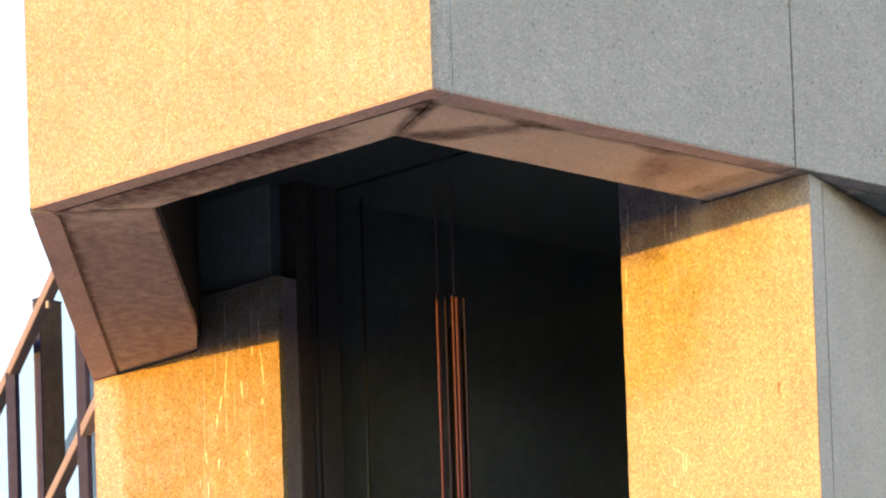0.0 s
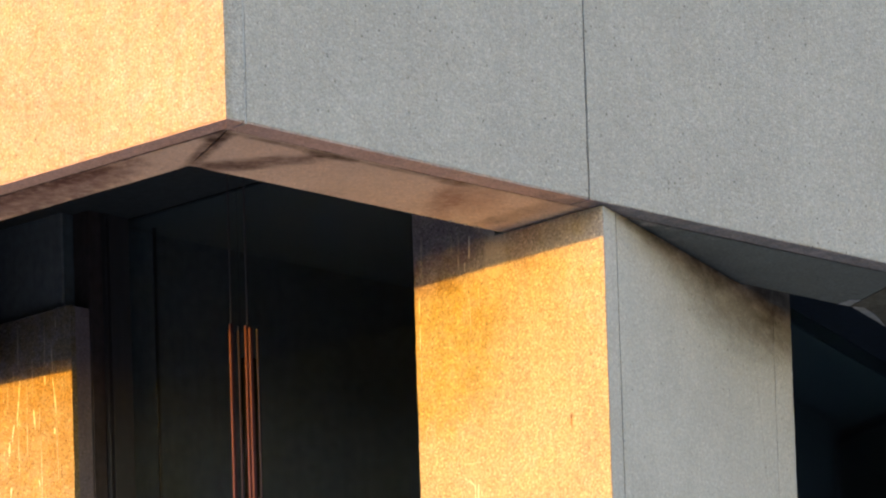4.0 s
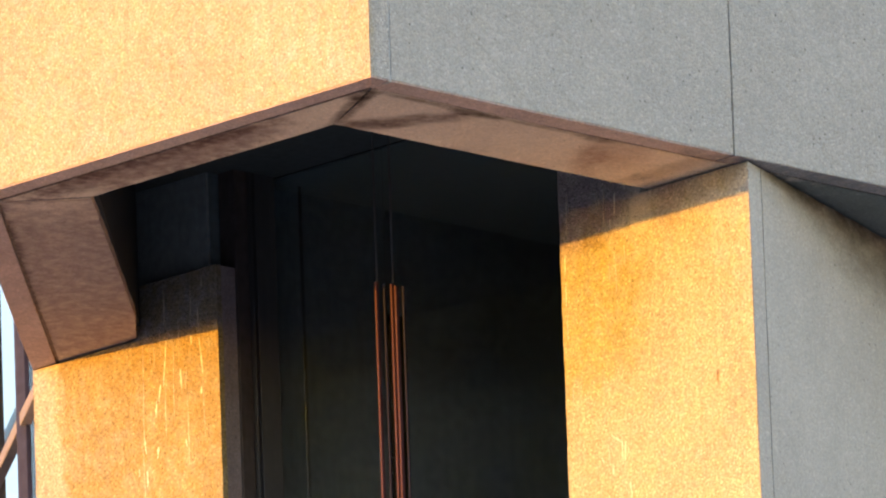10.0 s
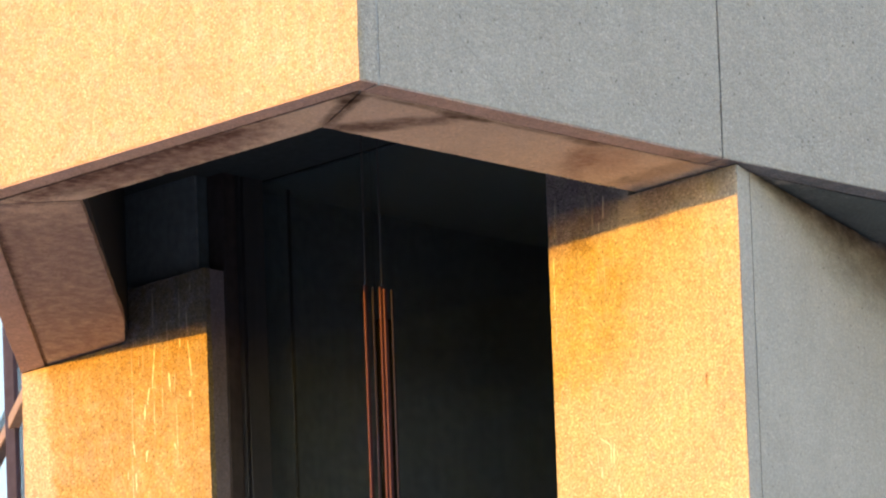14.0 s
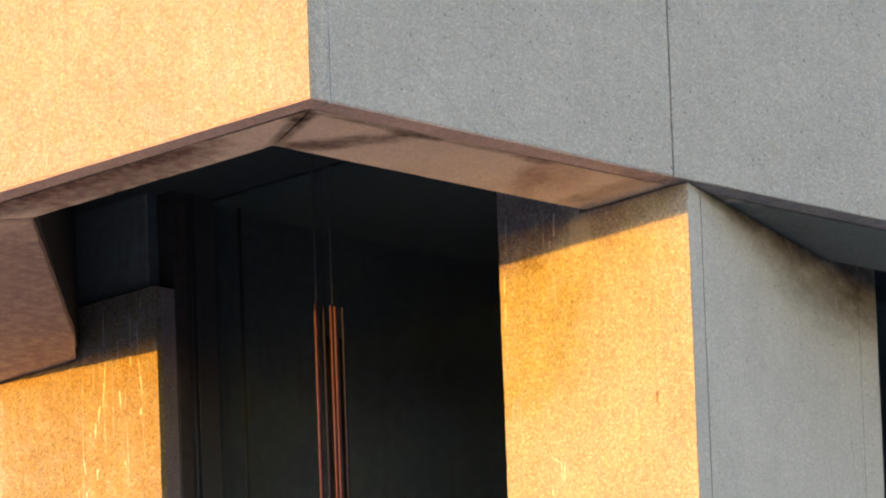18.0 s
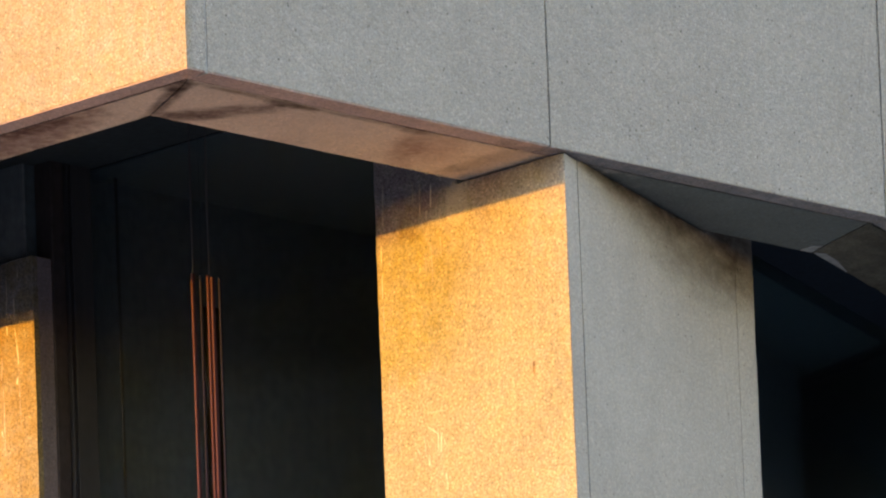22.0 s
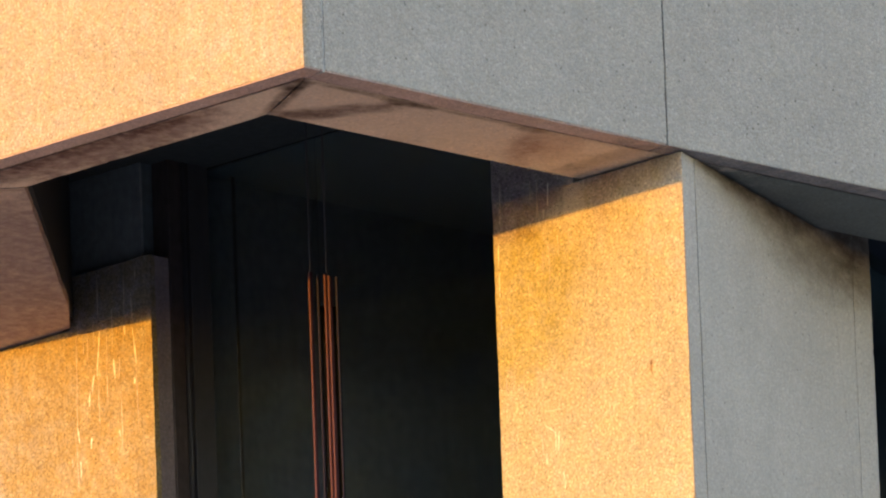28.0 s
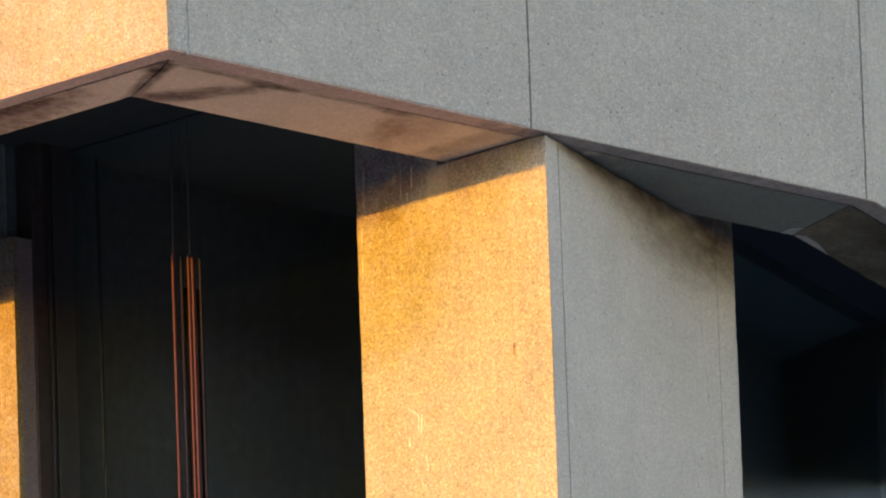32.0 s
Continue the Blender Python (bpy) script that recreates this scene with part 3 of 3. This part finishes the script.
part("sill", box(FACE + 0.06, GX + 0.06, 0.88, 2.485, LOW - 0.03, LOW + 0.05, 0.006), m_bronze, win)
jamb = part("jamb", box(1.747, 1.803, 2.478, 2.555, LOW + 0.05, 0.505, 0.003), m_bronze, win, "dark bronze jamb")
part("jamb_strip", box(1.812, 1.816, 2.470, 2.555, LOW + 0.05, 0.505), m_greymetal, win)
part("jamb_strip", box(1.835, 1.925, 2.474, 2.555, LOW + 0.05, 0.505, 0.003), m_greymetal, win, "grey metal stile")
part("bead", box(GX + 0.0105, GX + 0.022, 2.374, 2.378, LOW + 0.05, 0.45), m_dark, win)
# copper bars stop near the shadow's edge, so shade is put into their shape
for y, top in ((1.674, -0.068), (1.601, -0.089), (1.583, -0.099)):
    part("guide_bar", box(1.600, 1.612, y - 0.0042, y + 0.0042, LOW + 0.05, top, 0.001), m_copper, win, "copper-toned upright guide bar")
for y, top in ((1.648, -0.080), (1.561, -0.105)):
    part("guide_bar", box(1.613, 1.618, y - 0.004, y + 0.004, LOW + 0.05, top, 0.001), m_dull, win, "dull grey-bronze guide bar")
# shaded upper lengths of the bars, the shade set by dark metal
for y, top in ((1.667, -0.066), (1.592, -0.086)):
    part("bar_in_shade", box(1.6005, 1.6045, y - 0.003, y + 0.003, top, 0.498, 0.001), m_greymetal, win, "upper length of a guide bar, its shade put into dark metal")
part("bracket", box(1.6125, GX, 1.56, 1.68, LOW + 0.052, LOW + 0.09), m_dark, win)

# second window, in the shade beyond the right pier
win2 = thing("window_2", (3.9, 1.6, -2.4), "dark shaded window beyond the splayed pier", "window", kind="structure")
w0 = (3.06, 1.35)
part("pane", strip(w0, on(w0, SPLAY, 3.3), 0.008, 1, LOW + 0.05, 0.498), m_shade_window, win2)
part("sill", strip(on(w0, (-SPLAY[1], SPLAY[0]), -0.05), on(on(w0, (-SPLAY[1], SPLAY[0]), -0.05), SPLAY, 2.8), 0.1, 1, LOW - 0.03, LOW + 0.05, 0.005), m_bronze, win2)

# ---- plain walls that close the building ----
wall_low = thing("wall_low", (3, 2, FOOT), "plain concrete wall below the windows", "wall", kind="structure")
part("wall", box(FACE + 0.07, GX + 0.05, 0.87, 2.49, FOOT, LOW - 0.03), m_wall, wall_low)
part("wall", strip(on(w0, SPLAY, -0.02), on(w0, SPLAY, 2.9), 0.15, 1, FOOT, LOW - 0.03), m_wall, wall_low)
wall_back = thing("wall_back", (6, 5, FOOT), "plain concrete rear walls of the building", "wall", kind="structure")
part("wall", strip((6.20, 2.60), (7.2, 6.8), 0.2, 1, FOOT, TOP), m_wall, wall_back)
part("wall", strip((7.2, 6.8), (5.0, 6.8), 0.2, 1, FOOT, TOP), m_wall, wall_back)
part("wall", strip((5.0, 6.8), (2.9, 4.5), 0.2, 1, FOOT, TOP), m_wall, wall_back)
part("wall", strip((2.9, 4.5), on(S1, SW, 0.16), 0.15, 1, 0.0, TOP), m_wall, wall_back)
part("wall", strip(on(TURN_AT, SPLAY, 3.4), (6.20, 2.65), 0.15, 1, 0.0, TOP), m_wall, wall_back)
# dark sheets added over the rear walls to keep the room dim
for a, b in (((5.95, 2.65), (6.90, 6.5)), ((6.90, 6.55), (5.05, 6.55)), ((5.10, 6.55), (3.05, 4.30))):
    part("inner_lining", strip(a, b, 0.03, 1, LOW - 0.03, 0.505), m_room, wall_back, "dark sheet added inside the rear wall")
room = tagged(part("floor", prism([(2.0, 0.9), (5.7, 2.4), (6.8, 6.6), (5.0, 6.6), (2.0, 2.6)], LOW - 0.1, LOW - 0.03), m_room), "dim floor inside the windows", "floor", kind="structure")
# sheet added to brighten what the upper glass shows
tagged(part("ceiling_room", prism([(1.945, 0.90), (3.0, 1.42), (5.8, 2.6), (6.75, 6.4), (5.1, 6.4), (3.1, 4.25), (1.945, 2.5)], 0.494, 0.4985), m_ceiling), "added ceiling sheet that lifts the darkness behind the glass", "ceiling", kind="structure")
# unseen partition added to hide a brighter wall behind it
part("inner_lining", strip(on((3.20, 1.42), (-SPLAY[1], SPLAY[0]), 0.45), on(on((3.20, 1.42), (-SPLAY[1], SPLAY[0]), 0.45), SPLAY, 3.02), 0.03, 1, LOW - 0.03, 0.49), m_room, wall_back, "added sheet that keeps the shaded window dark")
roof = tagged(part("roof", prism([(0.03, 0.03), (3.13, 0.03), on((3.13, 0.03), SPLAY, 3.35), (6.95, 6.75), (5.0, 6.75), (1.75, 3.4), (0.03, 1.84)], TOP - 0.02, TOP + 0.05), m_roof), "flat gravelled roof of the building", "roof", kind="structure")

# ---- glass screen on the roof terrace of the lower wing ----
RW = (0.583, 0.812)
R0 = (2.521, 4.514)
TERRACE = -1.6
wing = tagged(part("wall_wing", prism([on(R0, RW, -1.0), on(R0, RW, 9.0), (6.0, 12.0), (5.2, 7.1), (2.35, 4.15)], FOOT, TERRACE), m_wall), "plain concrete lower wing that carries the glass screen", "wall", kind="structure")
screen = thing("glass_screen", (*on(R0, RW, 1.2), TERRACE), "glazed terrace screen with brown rails and thin steel posts", "glass screen")


def at_screen(d, z, off=0.0):
    x, y = on(R0, RW, d)
    return (x - RW[1] * off, y + RW[0] * off, z)


for z in (0.680, -0.035, -0.750, TERRACE + 0.1):
    part("rail", bar(at_screen(-1.26, z), at_screen(7.3, z), 0.038, 0.045, 0.004), m_rail, screen)
for d in (-0.83, 1.21, 3.23, 5.25, 7.27):
    part("post", bar(at_screen(d, TERRACE, 0.006), at_screen(d, 0.67, 0.006), 0.022, 0.05, 0.003), m_steel, screen)
for a, b in ((-1.60, 1.80), (1.81, 4.0), (4.01, 6.9)):
    part("pane", strip(at_screen(a, 0, -0.165)[:2], at_screen(b, 0, -0.165)[:2], 0.008, -1, TERRACE, 1.00), m_screen, screen)
column = thing("steel_column", (3.148, 5.210, TERRACE), "dark square steel column behind the glass screen", "column")
part("shaft", box(3.0665, 3.1695, 5.178, 5.219, TERRACE, 0.845, 0.003), m_brownsteel, column, "grey-brown weathered steel shaft")
# dark plate added over the left side, holding that side's shade
part("shaded_side", box(3.0585, 3.0660, 5.174, 5.203, TERRACE, 0.845, 0.002), m_steel, column, "added dark plate standing for the column's shaded left side")
part("cap_plate", box(3.0600, 3.1700, 5.176, 5.215, 0.845, 0.850, 0.001), m_steel, column)
for d in (0.11, 1.25, 3.27):
    part("clamp", bar(at_screen(d, 0.622, 0.004), at_screen(d, 0.650, 0.004), 0.016, 0.016, 0.005), m_smear, screen, "small pale rail clamp")

# ---- lime runs: thin uneven crusts on the piers; where each begins and ends on the face ----
BRIGHT_LEFT = [
    (2.735, -0.041, 2.755, -0.190), (2.767, -0.183, 2.778, -0.238), (2.789, -0.236, 2.795, -0.286), (2.853, -0.346, 2.846, -0.405),
    (2.786, -0.391, 2.790, -0.429), (2.652, -0.392, 2.649, -0.415), (2.881, -0.446, 2.882, -0.473), (2.844, -0.459, 2.845, -0.515),
    (2.572, -0.228, 2.573, -0.253), (2.577, -0.060, 2.563, -0.185), (2.615, -0.046, 2.613, -0.078), (2.671, -0.150, 2.667, -0.215),
]
FAINT_LEFT = [
    (2.740, 0.141, 2.742, 0.000), (2.849, -0.037, 2.854, -0.371), (2.794, -0.042, 2.794, -0.126), (2.673, 0.020, 2.672, -0.100),
    (2.556, 0.129, 2.558, 0.091), (2.813, -0.051, 2.813, -0.103), (2.746, -0.200, 2.746, -0.360), (2.642, -0.150, 2.645, -0.226),
    (2.612, 0.120, 2.613, -0.010), (2.580, 0.060, 2.579, -0.040), (2.765, 0.010, 2.762, -0.090), (2.838, 0.000, 2.840, -0.037),
    (2.700, -0.050, 2.702, -0.300), (2.860, -0.380, 2.858, -0.560), (2.640, -0.240, 2.642, -0.480), (2.563, -0.200, 2.560, -0.420),
]
BRIGHT_RIGHT = [
    (0.621, 0.019, 0.625, -0.055), (0.645, -0.065, 0.646, -0.094), (0.855, -0.136, 0.857, -0.205), (0.855, -0.235, 0.858, -0.310),
    (0.672, -0.770, 0.630, -0.798), (0.628, -0.798, 0.630, -0.856), (0.612, -0.801, 0.613, -0.863), (0.671, -0.862, 0.671, -0.897),
    (0.722, -0.833, 0.712, -0.850), (0.598, -0.933, 0.591, -0.990),
]
FAINT_RIGHT = [
    (0.837, 0.058, 0.843, -0.075), (0.670, 0.029, 0.676, -0.084), (0.702, 0.040, 0.703, -0.020), (0.628, -0.182, 0.625, -0.303),
    (0.670, -0.723, 0.588, -0.731), (0.638, -0.960, 0.639, -1.005), (0.840, -0.580, 0.841, -0.625), (0.655, -0.200, 0.654, -0.260),
    (0.585, -0.160, 0.583, -0.230), (0.690, -0.800, 0.688, -0.860), (0.855, -0.330, 0.856, -0.420),
]
rng = random.Random(4)


def lime_run(y0, z0, y1, z1, owner, material, half, label):
    """A crust of uneven width down the face of a pier."""
    bm = bmesh.new()
    way = Vector((y1 - y0, z1 - z0))
    steps = max(3, int(way.length / 0.009))
    across = Vector((-way.y, way.x)).normalized()
    rows = []
    drift = 0.0
    for i in range(steps + 1):
        w = half * (0.25 + 1.1 * rng.random() * (0.35 + math.sin(math.pi * (i + 0.5) / (steps + 1))))
        drift += rng.uniform(-0.0007, 0.0007)
        c = Vector((y0, z0)) + way * (i / steps) + across * drift
        a, b = c - across * w, c + across * w
        rows.append([bm.verts.new((x, p.x, p.y)) for x, p in ((FACE - 0.0012, a), (FACE - 0.0012, b), (FACE + 0.002, b), (FACE + 0.002, a))])
    for up, down in zip(rows, rows[1:]):
        for k in range(4):
            bm.faces.new((up[k], up[(k + 1) % 4], down[(k + 1) % 4], down[k]))
    bm.faces.new(rows[0])
    bm.faces.new(rows[-1])
    part("lime_run", bm, material, owner, label)


for owner, bright, faint, half in ((face_left, BRIGHT_LEFT, FAINT_LEFT, 0.0027), (face_right, BRIGHT_RIGHT, FAINT_RIGHT, 0.0020)):
    for run in bright:
        lime_run(*run, owner, m_white, half, "thin white lime run")
    for run in faint:
        lime_run(*run, owner, m_faint, 0.0016, "faint hair-thin lime run")
